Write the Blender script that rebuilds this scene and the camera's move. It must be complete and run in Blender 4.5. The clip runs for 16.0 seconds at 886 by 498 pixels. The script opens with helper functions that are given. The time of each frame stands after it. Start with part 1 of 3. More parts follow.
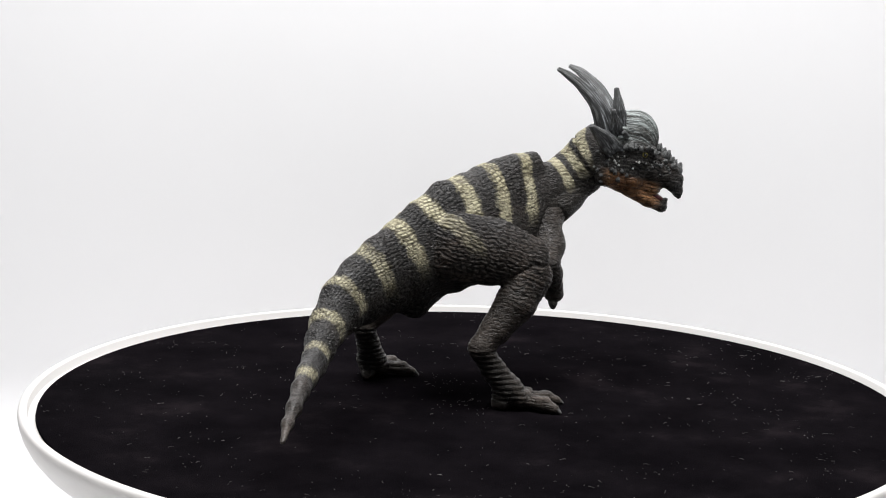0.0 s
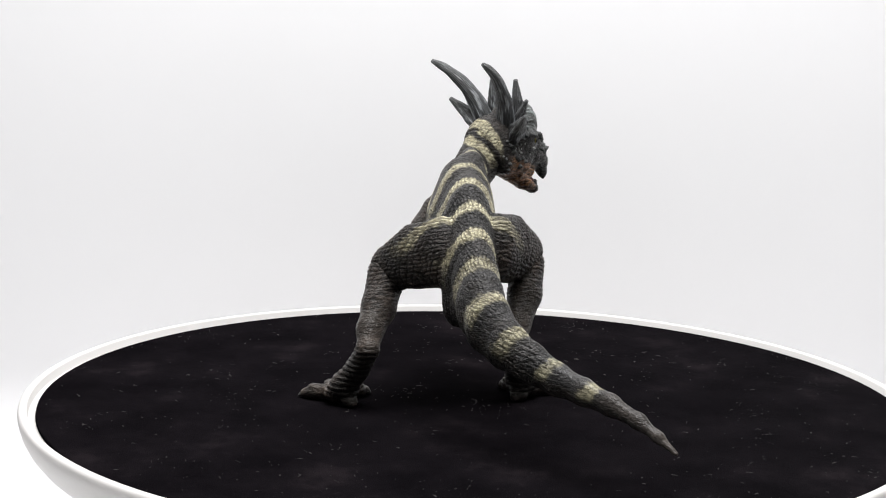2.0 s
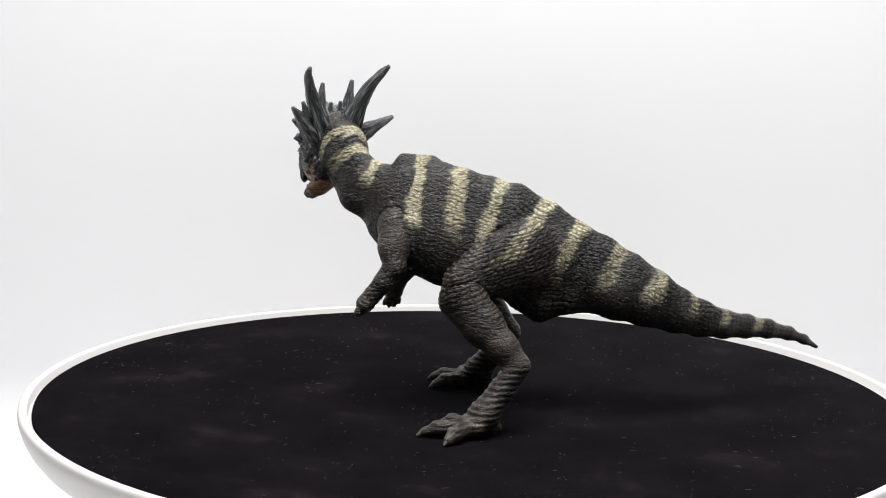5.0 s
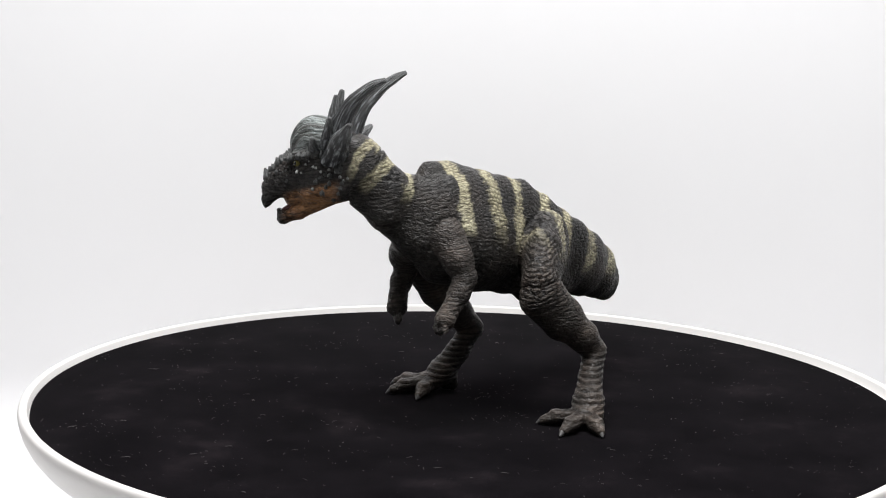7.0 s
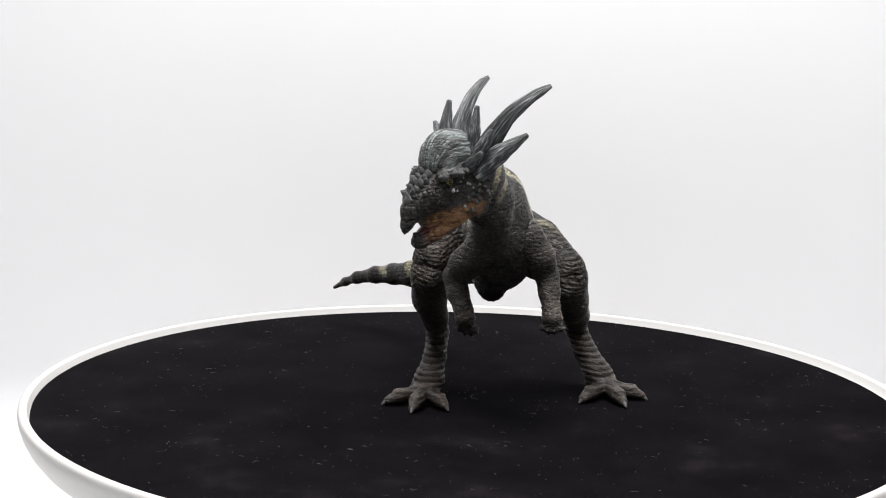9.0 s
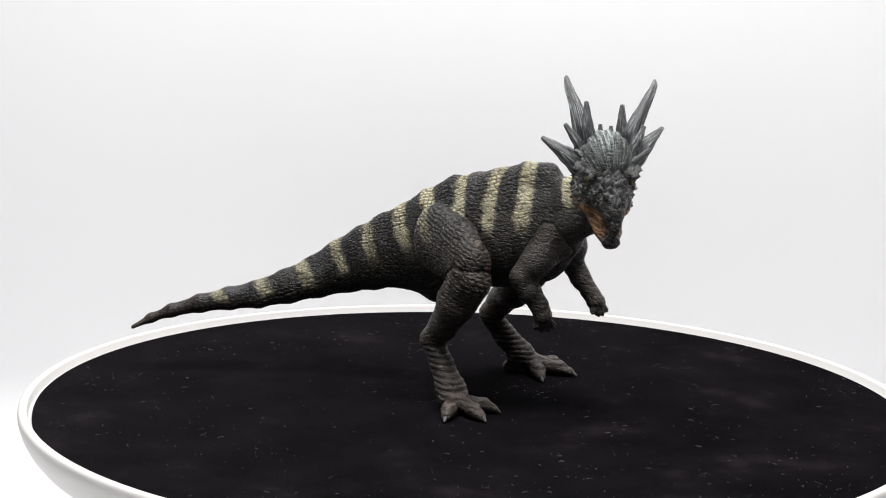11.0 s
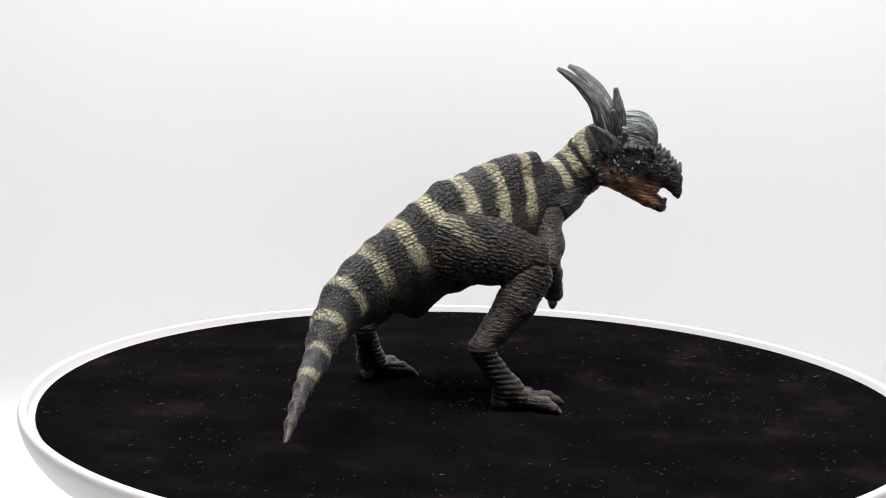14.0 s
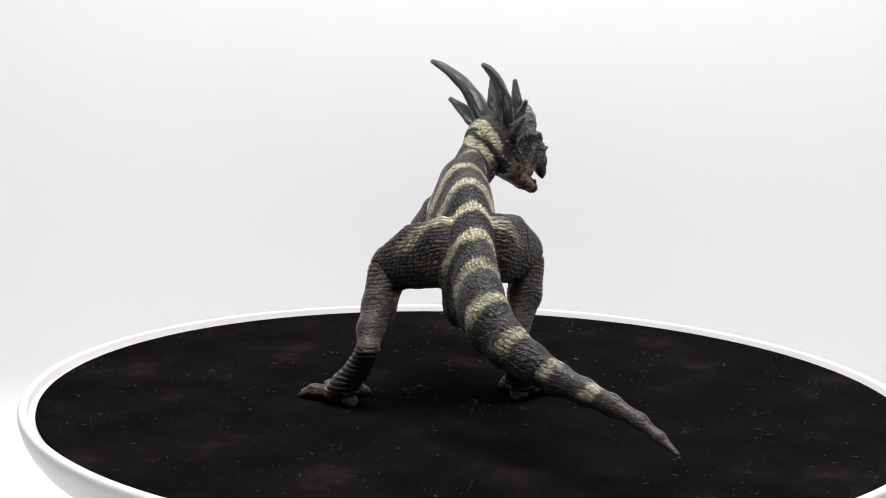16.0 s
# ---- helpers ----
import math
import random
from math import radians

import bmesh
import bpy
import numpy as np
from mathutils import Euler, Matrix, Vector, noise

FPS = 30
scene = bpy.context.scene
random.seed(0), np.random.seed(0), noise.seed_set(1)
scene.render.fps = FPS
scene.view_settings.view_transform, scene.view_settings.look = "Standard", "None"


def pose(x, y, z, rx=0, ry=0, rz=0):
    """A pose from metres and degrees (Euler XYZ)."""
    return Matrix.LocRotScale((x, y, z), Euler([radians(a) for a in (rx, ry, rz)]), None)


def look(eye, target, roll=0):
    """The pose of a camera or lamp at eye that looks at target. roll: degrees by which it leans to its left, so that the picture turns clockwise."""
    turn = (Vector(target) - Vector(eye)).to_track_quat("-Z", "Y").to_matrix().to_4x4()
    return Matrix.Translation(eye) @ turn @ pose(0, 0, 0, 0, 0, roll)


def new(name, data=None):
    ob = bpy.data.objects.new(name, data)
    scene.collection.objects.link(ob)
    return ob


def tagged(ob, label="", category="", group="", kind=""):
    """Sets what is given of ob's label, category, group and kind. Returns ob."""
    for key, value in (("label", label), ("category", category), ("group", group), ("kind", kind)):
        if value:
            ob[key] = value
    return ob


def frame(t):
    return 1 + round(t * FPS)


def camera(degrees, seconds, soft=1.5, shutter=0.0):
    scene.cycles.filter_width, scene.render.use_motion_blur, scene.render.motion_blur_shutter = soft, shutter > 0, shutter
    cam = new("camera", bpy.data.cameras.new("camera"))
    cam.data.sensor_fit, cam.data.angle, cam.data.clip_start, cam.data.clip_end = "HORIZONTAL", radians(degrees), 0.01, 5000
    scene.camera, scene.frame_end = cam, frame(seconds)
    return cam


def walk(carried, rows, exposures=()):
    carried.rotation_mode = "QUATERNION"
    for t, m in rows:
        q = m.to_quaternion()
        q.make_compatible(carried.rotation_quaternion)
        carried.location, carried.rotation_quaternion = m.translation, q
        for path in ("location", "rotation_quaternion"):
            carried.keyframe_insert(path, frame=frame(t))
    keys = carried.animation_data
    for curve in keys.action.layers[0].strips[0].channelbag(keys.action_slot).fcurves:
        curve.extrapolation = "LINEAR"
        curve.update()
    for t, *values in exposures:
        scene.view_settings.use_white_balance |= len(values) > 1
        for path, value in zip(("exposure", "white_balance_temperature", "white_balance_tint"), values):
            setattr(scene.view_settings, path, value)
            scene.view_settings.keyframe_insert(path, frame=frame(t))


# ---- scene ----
from mathutils.bvhtree import BVHTree

# ---- camera: stands still before the turntable ----
cam = camera(29.015, 16.0, 1.05)
EYE = (0.0, -0.56462, 0.14723)
AIM = (-0.020914, 0.420867, -0.021226)
VIEW = look(EYE, AIM, 1.638)
walk(cam, [(0.0, VIEW), (16.0, VIEW)])

# ---- light: a white photo tent with a lamp panel on top ----
world = bpy.data.worlds.new("tent_light")
scene.world = world
world.use_nodes = True
world.node_tree.nodes["Background"].inputs[0].default_value = (0.93, 0.95, 1.0, 1)
world.node_tree.nodes["Background"].inputs[1].default_value = 0.05


def area_lamp(name, m, sx, sy, watts, colour):
    data = bpy.data.lights.new(name, "AREA")
    data.shape, data.size, data.size_y, data.energy, data.color = "RECTANGLE", sx, sy, watts, colour
    lamp = new(name, data)
    lamp.matrix_world = m
    return lamp


area_lamp("tent_top_lamp", look((0.0, -0.10, 0.56), (0.0, 0.0, 0.0)), 0.50, 0.34, 6.1, (1.0, 0.995, 0.995))
scene.view_settings.exposure = 0.0


# ---- materials ----
def material(name):
    m = bpy.data.materials.new(name)
    m.use_nodes = True
    nt = m.node_tree
    bsdf = nt.nodes["Principled BSDF"]

    def add(kind, **inputs):
        n = nt.nodes.new(kind)
        for k, v in inputs.items():
            n.inputs[k.replace("_", " ")].default_value = v
        return n
    return m, nt, bsdf, add


def ramp(nt, add, source, stops):
    r = add("ShaderNodeValToRGB")
    e = r.color_ramp.elements
    while len(e) < len(stops):
        e.new(0.5)
    for el, (pos, col) in zip(e, stops):
        el.position, el.color = pos, (*col, 1)
    nt.links.new(source, r.inputs[0])
    return r.outputs[0]


def mixed(nt, add, fac, a, b, blend="MIX"):
    n = add("ShaderNodeMix")
    n.data_type, n.blend_type = "RGBA", blend
    for sock, v in ((n.inputs[0], fac), (n.inputs[6], a), (n.inputs[7], b)):
        if isinstance(v, (int, float)):
            sock.default_value = v
        elif isinstance(v, tuple):
            sock.default_value = (*v, 1)
        else:
            nt.links.new(v, sock)
    return n.outputs[2]


def bumped(nt, add, bsdf, height, strength, distance, normal=None):
    b = add("ShaderNodeBump", Strength=strength, Distance=distance)
    nt.links.new(height, b.inputs["Height"])
    if normal:
        nt.links.new(normal, b.inputs["Normal"])
    nt.links.new(b.outputs[0], bsdf.inputs["Normal"])
    return b.outputs[0]


def plain(name, colour, rough, grain=0.06, scale=60, bump=0.0):
    m, nt, bsdf, add = material(name)
    co = add("ShaderNodeTexCoord")
    n1 = add("ShaderNodeTexNoise", Scale=scale, Detail=5.0)
    nt.links.new(co.outputs["Object"], n1.inputs["Vector"])
    dark = tuple(c * (1 - grain) for c in colour)
    col = ramp(nt, add, n1.outputs[0], [(0.3, dark), (0.7, colour)])
    nt.links.new(col, bsdf.inputs["Base Color"])
    bsdf.inputs["Roughness"].default_value = rough
    if bump:
        bumped(nt, add, bsdf, n1.outputs[0], bump, 0.0004)
    return m


def skin_material(name):
    """Painted vinyl skin: slate and brown, cream bands, worn high spots, wrinkled scale relief in rows."""
    m, nt, bsdf, add = material(name)
    co = add("ShaderNodeTexCoord")

    def attr(n):
        a = add("ShaderNodeAttribute")
        a.attribute_name = n
        return a.outputs["Fac"]
    warp = add("ShaderNodeTexNoise", Scale=170.0, Detail=3.0)
    nt.links.new(co.outputs["Object"], warp.inputs["Vector"])
    vec = mixed(nt, add, 0.0028, co.outputs["Object"], warp.outputs["Color"], "ADD")
    rows = add("ShaderNodeMapping", Scale=(0.52, 0.6, 1.0))
    nt.links.new(vec, rows.inputs["Vector"])
    cells = add("ShaderNodeTexVoronoi", Scale=1150.0, Randomness=0.75)
    cells.feature = "DISTANCE_TO_EDGE"
    nt.links.new(rows.outputs[0], cells.inputs["Vector"])
    scales = ramp(nt, add, cells.outputs["Distance"], [(0.0, (0, 0, 0)), (0.16, (1, 1, 1))])
    drawn = add("ShaderNodeMapping", Scale=(0.30, 0.36, 1.0))
    nt.links.new(vec, drawn.inputs["Vector"])
    dashes = add("ShaderNodeTexNoise", Scale=1050.0, Detail=2.5, Roughness=0.6)
    nt.links.new(drawn.outputs[0], dashes.inputs["Vector"])
    dash = ramp(nt, add, dashes.outputs[0], [(0.36, (0, 0, 0)), (0.50, (1, 1, 1))])
    crack = mixed(nt, add, 0.45, dash, scales, "MULTIPLY")
    blot = add("ShaderNodeTexNoise", Scale=95.0, Detail=4.0)
    big = add("ShaderNodeTexNoise", Scale=38.0, Detail=5.0, Roughness=0.6)
    fine = add("ShaderNodeTexNoise", Scale=1500.0, Detail=3.0)
    for n in (blot, big, fine):
        nt.links.new(co.outputs["Object"], n.inputs["Vector"])
    slate = ramp(nt, add, blot.outputs[0], [(0.35, (0.0042, 0.0047, 0.0068)), (0.55, (0.0075, 0.0080, 0.0110)), (0.75, (0.027, 0.0245, 0.025))])
    brown = ramp(nt, add, blot.outputs[0], [(0.32, (0.012, 0.0082, 0.0064)), (0.55, (0.043, 0.030, 0.0235)), (0.75, (0.125, 0.094, 0.075))])
    cream = ramp(nt, add, blot.outputs[0], [(0.3, (0.33, 0.30, 0.185)), (0.7, (0.68, 0.64, 0.44))])
    tan = ramp(nt, add, blot.outputs[0], [(0.3, (0.26, 0.105, 0.034)), (0.7, (0.50, 0.25, 0.10))])
    streak = add("ShaderNodeAttribute")
    streak.attribute_name = "streak"
    lines = add("ShaderNodeTexNoise", Scale=1.0, Detail=3.0)
    nt.links.new(streak.outputs["Vector"], lines.inputs["Vector"])
    grey = ramp(nt, add, lines.outputs[0], [(0.36, (0.009, 0.0105, 0.0105)), (0.50, (0.062, 0.074, 0.073)), (0.66, (0.34, 0.38, 0.375))])
    # brown also comes through the slate in patches
    patch = ramp(nt, add, big.outputs[0], [(0.45, (0, 0, 0)), (0.68, (0.55, 0.55, 0.55))])
    low = add("ShaderNodeMath")
    low.operation = "MAXIMUM"
    nt.links.new(attr("lower"), low.inputs[0])
    nt.links.new(patch, low.inputs[1])
    base = mixed(nt, add, low.outputs[0], slate, brown)
    # deep shade of the underside put into the colour, plus the dark foot backs
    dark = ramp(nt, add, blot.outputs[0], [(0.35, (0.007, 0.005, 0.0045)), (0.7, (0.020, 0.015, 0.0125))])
    base = mixed(nt, add, attr("shade_and_heels"), base, dark)
    base = mixed(nt, add, attr("stripe"), base, cream)
    base = mixed(nt, add, attr("tan"), base, tan)
    # dark wash that settled in the cracks
    wash = mixed(nt, add, crack, (0.20, 0.175, 0.16), (1, 1, 1))
    base = mixed(nt, add, attr("rough"), base, wash, "MULTIPLY")
    wash = mixed(nt, add, attr("crease"), (0.16, 0.145, 0.14), (1.12, 1.12, 1.12))
    base = mixed(nt, add, 0.9, base, wash, "MULTIPLY")
    base = mixed(nt, add, attr("grey"), base, grey)
    # dry-brushed light on the high spots
    brush = mixed(nt, add, 0.13, base, (0.6, 0.57, 0.52))
    hi = add("ShaderNodeMath")
    hi.operation = "MULTIPLY"
    nt.links.new(fine.outputs[0], hi.inputs[0])
    nt.links.new(attr("crease"), hi.inputs[1])
    base = mixed(nt, add, hi.outputs[0], base, brush)
    nt.links.new(base, bsdf.inputs["Base Color"])
    bsdf.inputs["Roughness"].default_value = 0.36
    bsdf.inputs["Specular IOR Level"].default_value = 0.27
    relief = mixed(nt, add, attr("rough"), (1, 1, 1), crack)
    n1 = bumped(nt, add, bsdf, relief, 0.9, 0.0004)
    bumped(nt, add, bsdf, fine.outputs[0], 0.2, 0.0002, n1)
    return m


def horn_material():
    """Grey horn with lengthwise grooves, lighter on the ridges."""
    m, nt, bsdf, add = material("grey_horn")
    a = add("ShaderNodeAttribute")
    a.attribute_name = "along"
    n1 = add("ShaderNodeTexNoise", Scale=1.0, Detail=4.0)
    nt.links.new(a.outputs["Vector"], n1.inputs["Vector"])
    col = ramp(nt, add, n1.outputs[0], [(0.38, (0.008, 0.009, 0.0100)), (0.5, (0.042, 0.046, 0.050)), (0.65, (0.34, 0.36, 0.37))])
    co = add("ShaderNodeTexCoord")
    n2 = add("ShaderNodeTexNoise", Scale=420.0, Detail=4.0, Roughness=0.65)
    nt.links.new(co.outputs["Object"], n2.inputs["Vector"])
    speck = ramp(nt, add, n2.outputs[0], [(0.36, (0.35, 0.35, 0.36)), (0.58, (1, 1, 1))])
    col = mixed(nt, add, 0.85, col, speck, "MULTIPLY")
    # worn paler towards the tip
    split = add("ShaderNodeSeparateXYZ")
    nt.links.new(a.outputs["Vector"], split.inputs[0])
    high = add("ShaderNodeMath")
    high.operation = "MULTIPLY"
    nt.links.new(split.outputs[2], high.inputs[0])
    high.inputs[1].default_value = 0.075
    col = mixed(nt, add, high.outputs[0], col, (0.26, 0.26, 0.255))
    nt.links.new(col, bsdf.inputs["Base Color"])
    bsdf.inputs["Roughness"].default_value = 0.5
    bumped(nt, add, bsdf, n1.outputs[0], 1.0, 0.0009)
    return m


def felt_material():
    """Black velvet whose nap leans one way."""
    m, nt, bsdf, add = material("black_velvet")
    co = add("ShaderNodeTexCoord")
    n1 = add("ShaderNodeTexNoise", Scale=28.0, Detail=7.0, Roughness=0.65)
    n2 = add("ShaderNodeTexNoise", Scale=2600.0, Detail=2.0)
    for n in (n1, n2):
        nt.links.new(co.outputs["Object"], n.inputs["Vector"])
    col = ramp(nt, add, n1.outputs[0], [(0.40, (0.0038, 0.0032, 0.0041)), (0.56, (0.0066, 0.0055, 0.0068)), (0.72, (0.0165, 0.0132, 0.0152))])
    nt.links.new(col, bsdf.inputs["Base Color"])
    bsdf.inputs["Roughness"].default_value = 1.0
    bsdf.inputs["Specular IOR Level"].default_value = 0.0
    bsdf.inputs["Sheen Weight"].default_value = 0.03
    bsdf.inputs["Sheen Roughness"].default_value = 0.4
    nap = add("ShaderNodeVectorTransform", Vector=(-0.38, -0.31, 0.87))
    nap.vector_type, nap.convert_from, nap.convert_to = "NORMAL", "OBJECT", "WORLD"
    bumped(nt, add, bsdf, n2.outputs[0], 0.5, 0.0004, nap.outputs[0])
    return m


SKIN = skin_material("painted_skin")
HORN = horn_material()
FELT = felt_material()
RIM = plain("white_plastic", (0.80, 0.78, 0.76), 0.38, 0.03, 30, 0.02)
BASE = plain("off_white_plastic", (0.78, 0.75, 0.735), 0.45, 0.04, 30, 0.02)
PAPER = plain("white_backdrop_paper", (0.86, 0.857, 0.866), 0.8, 0.02, 6)
ADDED_WALL = plain("grey_added_wall", (0.12, 0.12, 0.123), 0.85, 0.03, 20)
CLAW = plain("grey_claw", (0.14, 0.137, 0.135), 0.4, 0.5, 700, 0.3)
MOUTH = plain("dark_red_mouth", (0.10, 0.025, 0.03), 0.35, 0.5, 500, 0.3)
EYEBALL = plain("amber_eye", (0.22, 0.19, 0.06), 0.15, 0.2, 500)
PUPIL = plain("black_pupil", (0.01, 0.01, 0.01), 0.1, 0.1, 500)
KNOB = plain("grey_scute", (0.13, 0.134, 0.132), 0.45, 0.9, 900, 0.5)
PALE_KNOB = plain("pale_grey_scute", (0.50, 0.51, 0.49), 0.45, 0.6, 900, 0.4)
LINT = plain("pale_lint", (0.26, 0.24, 0.24), 0.9, 0.9, 50)


# ---- mesh helpers ----
def mesh_of(name, verts, faces, mat, smooth=True):
    me = bpy.data.meshes.new(name)
    me.from_pydata([tuple(v) for v in verts], [], [tuple(int(i) for i in f) for f in faces])
    me.materials.append(mat)
    if smooth:
        me.shade_smooth()
    me.update()
    return me


def part(name, me, parent, label=""):
    ob = new(name, me)
    ob.parent = parent
    return tagged(ob, label)


def lathe(name, profile, mat, n=160):
    """A mesh turned round the z axis from (radius, height) pairs; a radius of zero closes it."""
    verts, faces = [], []
    for r, z in profile:
        for i in range(n):
            a = 2 * math.pi * i / n
            verts.append((r * math.cos(a), r * math.sin(a), z))
    for j in range(len(profile) - 1):
        for i in range(n):
            k = (i + 1) % n
            faces.append((j * n + i, j * n + k, (j + 1) * n + k, (j + 1) * n + i))
    bm = bmesh.new()
    bm.from_mesh(mesh_of(name, verts, faces, mat))
    bmesh.ops.remove_doubles(bm, verts=bm.verts, dist=1e-6)
    bmesh.ops.recalc_face_normals(bm, faces=bm.faces)
    me = bpy.data.meshes.new(name)
    bm.to_mesh(me)
    bm.free()
    me.materials.append(mat)
    me.shade_smooth()
    return me


# ---- setting: paper sweep and added walls ----
FLOOR_Z = -0.078


def sweep():
    prof = [(-0.75, FLOOR_Z), (0.175, FLOOR_Z)]
    r = 0.030
    for i in range(1, 9):
        a = math.pi / 2 * i / 8
        prof.append((0.175 + r * math.sin(a), FLOOR_Z + r - r * math.cos(a)))
    prof.append((0.207, 0.80))
    verts, faces, nx = [], [], 9
    for side in (0, 1):
        for y, z in prof:
            for i in range(nx):
                x = -0.75 + 1.5 * i / (nx - 1)
                verts.append((x, y + side * 0.002, z - side * 0.002))
    rows = len(prof)
    for side in (0, 1):
        o = side * rows * nx
        for j in range(rows - 1):
            for i in range(nx - 1):
                q = (o + j * nx + i, o + j * nx + i + 1, o + (j + 1) * nx + i + 1, o + (j + 1) * nx + i)
                faces.append(q if side == 0 else q[::-1])
    ob = new("backdrop", mesh_of("backdrop", verts, faces, PAPER))
    return tagged(ob, "seamless white paper sweep behind the turntable", "backdrop", kind="structure")


sweep()


def slab(name, x0, x1, y0, y1, z0, z1, label):
    v = [(x, y, z) for x in (x0, x1) for y in (y0, y1) for z in (z0, z1)]
    f = [(0, 1, 3, 2), (4, 6, 7, 5), (0, 4, 5, 1), (2, 3, 7, 6), (0, 2, 6, 4), (1, 5, 7, 3)]
    ob = new(name, mesh_of(name, v, f, ADDED_WALL, smooth=False))
    return tagged(ob, label, "tent wall", kind="structure")


# unseen sides and top, added to close the set; dark grey keeps fill low
slab("wall_west", -0.762, -0.752, -0.75, 0.22, FLOOR_Z, 0.80, "plain grey cloth side of the photo tent")
slab("wall_east", 0.752, 0.762, -0.75, 0.22, FLOOR_Z, 0.80, "plain grey cloth side of the photo tent")
slab("ceiling", -0.762, 0.762, -0.75, 0.22, 0.802, 0.812, "plain grey cloth top of the photo tent")

# ---- turntable ----
FELT_Z = -0.0008
turntable = new("turntable")
tagged(turntable, "round white plastic motorised turntable with black velvet top", "turntable")
part("base", lathe("base", [(0, FLOOR_Z), (0.112, FLOOR_Z), (0.1145, FLOOR_Z + 0.002), (0.115, FLOOR_Z + 0.006), (0.115, -0.0225), (0, -0.0225)], BASE), turntable, "off-white plastic foot of the turntable")
platter = part("platter", lathe("platter", [
    (0, -0.0022), (0.1470, -0.0022), (0.1473, -0.0018), (0.1475, 0.0008), (0.1478, 0.0012), (0.1484, 0.0014), (0.1493, 0.0013), (0.1500, 0.0010), (0.1504, 0.0004), (0.1506, -0.0008), (0.1504, -0.0022),
    (0.1496, -0.0050), (0.1480, -0.0082), (0.1456, -0.0112), (0.1424, -0.0140), (0.1384, -0.0165), (0.133, -0.0190), (0.126, -0.0210), (0.118, -0.0220), (0, -0.0220)], RIM, 220), turntable, "white plastic dish with a rounded rim")
felt = part("felt_cover", lathe("felt_cover", [(0, 0.0), (0.05, 0.0), (0.10, 0.0), (0.1452, 0.0), (0.1457, -0.0002), (0.1459, -0.0012), (0, -0.0012)], FELT), platter, "black velvet disc with specks of lint")
felt.location = (0.0005, -0.0009, FELT_Z)


def lint_mesh():
    rng = np.random.RandomState(5)
    verts, faces = [], []
    heaps = [(0.14 * math.sqrt(rng.rand()), rng.rand() * 2 * math.pi) for _ in range(60)]
    for i in range(1000):
        r, a = 0.143 * math.sqrt(rng.rand()), rng.rand() * 2 * math.pi
        if rng.rand() < 0.55:
            hr, ha = heaps[rng.randint(60)]
            r, a = min(abs(hr + rng.randn() * 0.007), 0.143), ha + rng.randn() * 0.007 / max(hr, 0.02)
        x, y = r * math.cos(a), r * math.sin(a)
        big = rng.rand()
        thin = big > 0.55
        ln = 0.00016 + 0.0004 * rng.rand() + (0.0026 * rng.rand() ** 1.5 if thin else 0)
        th = 0.000025 + 0.00004 * rng.rand() if thin else 0.00005 + 0.00009 * rng.rand() ** 2
        d = rng.rand() * math.pi
        bend = (rng.rand() - 0.5) * 1.6
        px, py, n = x, y, 4
        o = len(verts)
        for k in range(n):
            nx, ny = -math.sin(d), math.cos(d)
            z = FELT_Z + 0.0001 + 0.00012 * math.sin(math.pi * k / (n - 1))
            verts += [(px + nx * th, py + ny * th, z), (px, py, z + th * 1.6), (px - nx * th, py - ny * th, z)]
            px, py, d = px + math.cos(d) * ln / n, py + math.sin(d) * ln / n, d + bend / n
        for k in range(n - 1):
            b = o + 3 * k
            for e in range(3):
                g = (e + 1) % 3
                faces.append((b + e, b + g, b + 3 + g, b + 3 + e))
    return mesh_of("lint", verts, faces, LINT)


lint = new("lint", lint_mesh())
tagged(lint, "pale dust specks and fibres scattered on black velvet", "lint", kind="stuff")

# ---- the figurine: a horned dinosaur, in millimetres, x forward along its trunk ----
HF, HL = Vector((0.466, -0.885, 0)).normalized(), Vector((0.885, 0.466, 0)).normalized()


def H(a, b, z):
    """A point of the head: a forward along the snout, b to its left, z up."""
    return np.array((44 + HF.x * a + HL.x * b, HF.y * a + HL.y * b, z))


def M(a, b, z):
    """The same, with b counted from the skull's own middle line, which lies a little askew."""
    return H(a, b - 0.8 - 0.082 * (42 - a), z)


# spine: place, half height, half width
SPINE = [((-120.3, -30.2, 14.9), 0.8, 0.8), ((-115.0, -26.6, 18.2), 1.5, 1.4), ((-108.8, -22.9, 21.0), 2.2, 1.9), ((-100.6, -17.2, 23.6), 3.1, 2.4), ((-92.3, -11.5, 25.4), 3.9, 2.9),
         ((-83.7, -6.0, 27.0), 4.8, 3.5), ((-75.1, 0.0, 29.9), 6.2, 4.5), ((-66.3, 5.4, 33.5), 7.9, 5.4), ((-57.1, 8.8, 37.9), 10.3, 6.4),
         ((-47.6, 9.6, 41.8), 12.2, 6.9), ((-38.0, 9.0, 45.5), 13.9, 7.0), ((-28.5, 8.2, 49.2), 15.1, 7.0), ((-19.0, 7.0, 53.0), 17.1, 7.3),
         ((-9.0, 6.0, 55.5), 19.3, 8.2), ((0.0, 4.4, 57.5), 19.2, 9.2), ((9.5, 3.6, 59.5), 19.7, 10.1), ((19.0, 2.0, 62.0), 19.9, 9.6),
         ((27.0, 0.6, 65.0), 15.8, 8.0), ((34.5, -4.0, 69.5), 9.1, 5.3), (tuple(M(3, -1.2, 72.0)), 8.6, 5.3), (tuple(M(11, 0, 78.8)), 9.5, 6.6), (tuple(M(18, 0, 82)), 10.6, 7.6)]


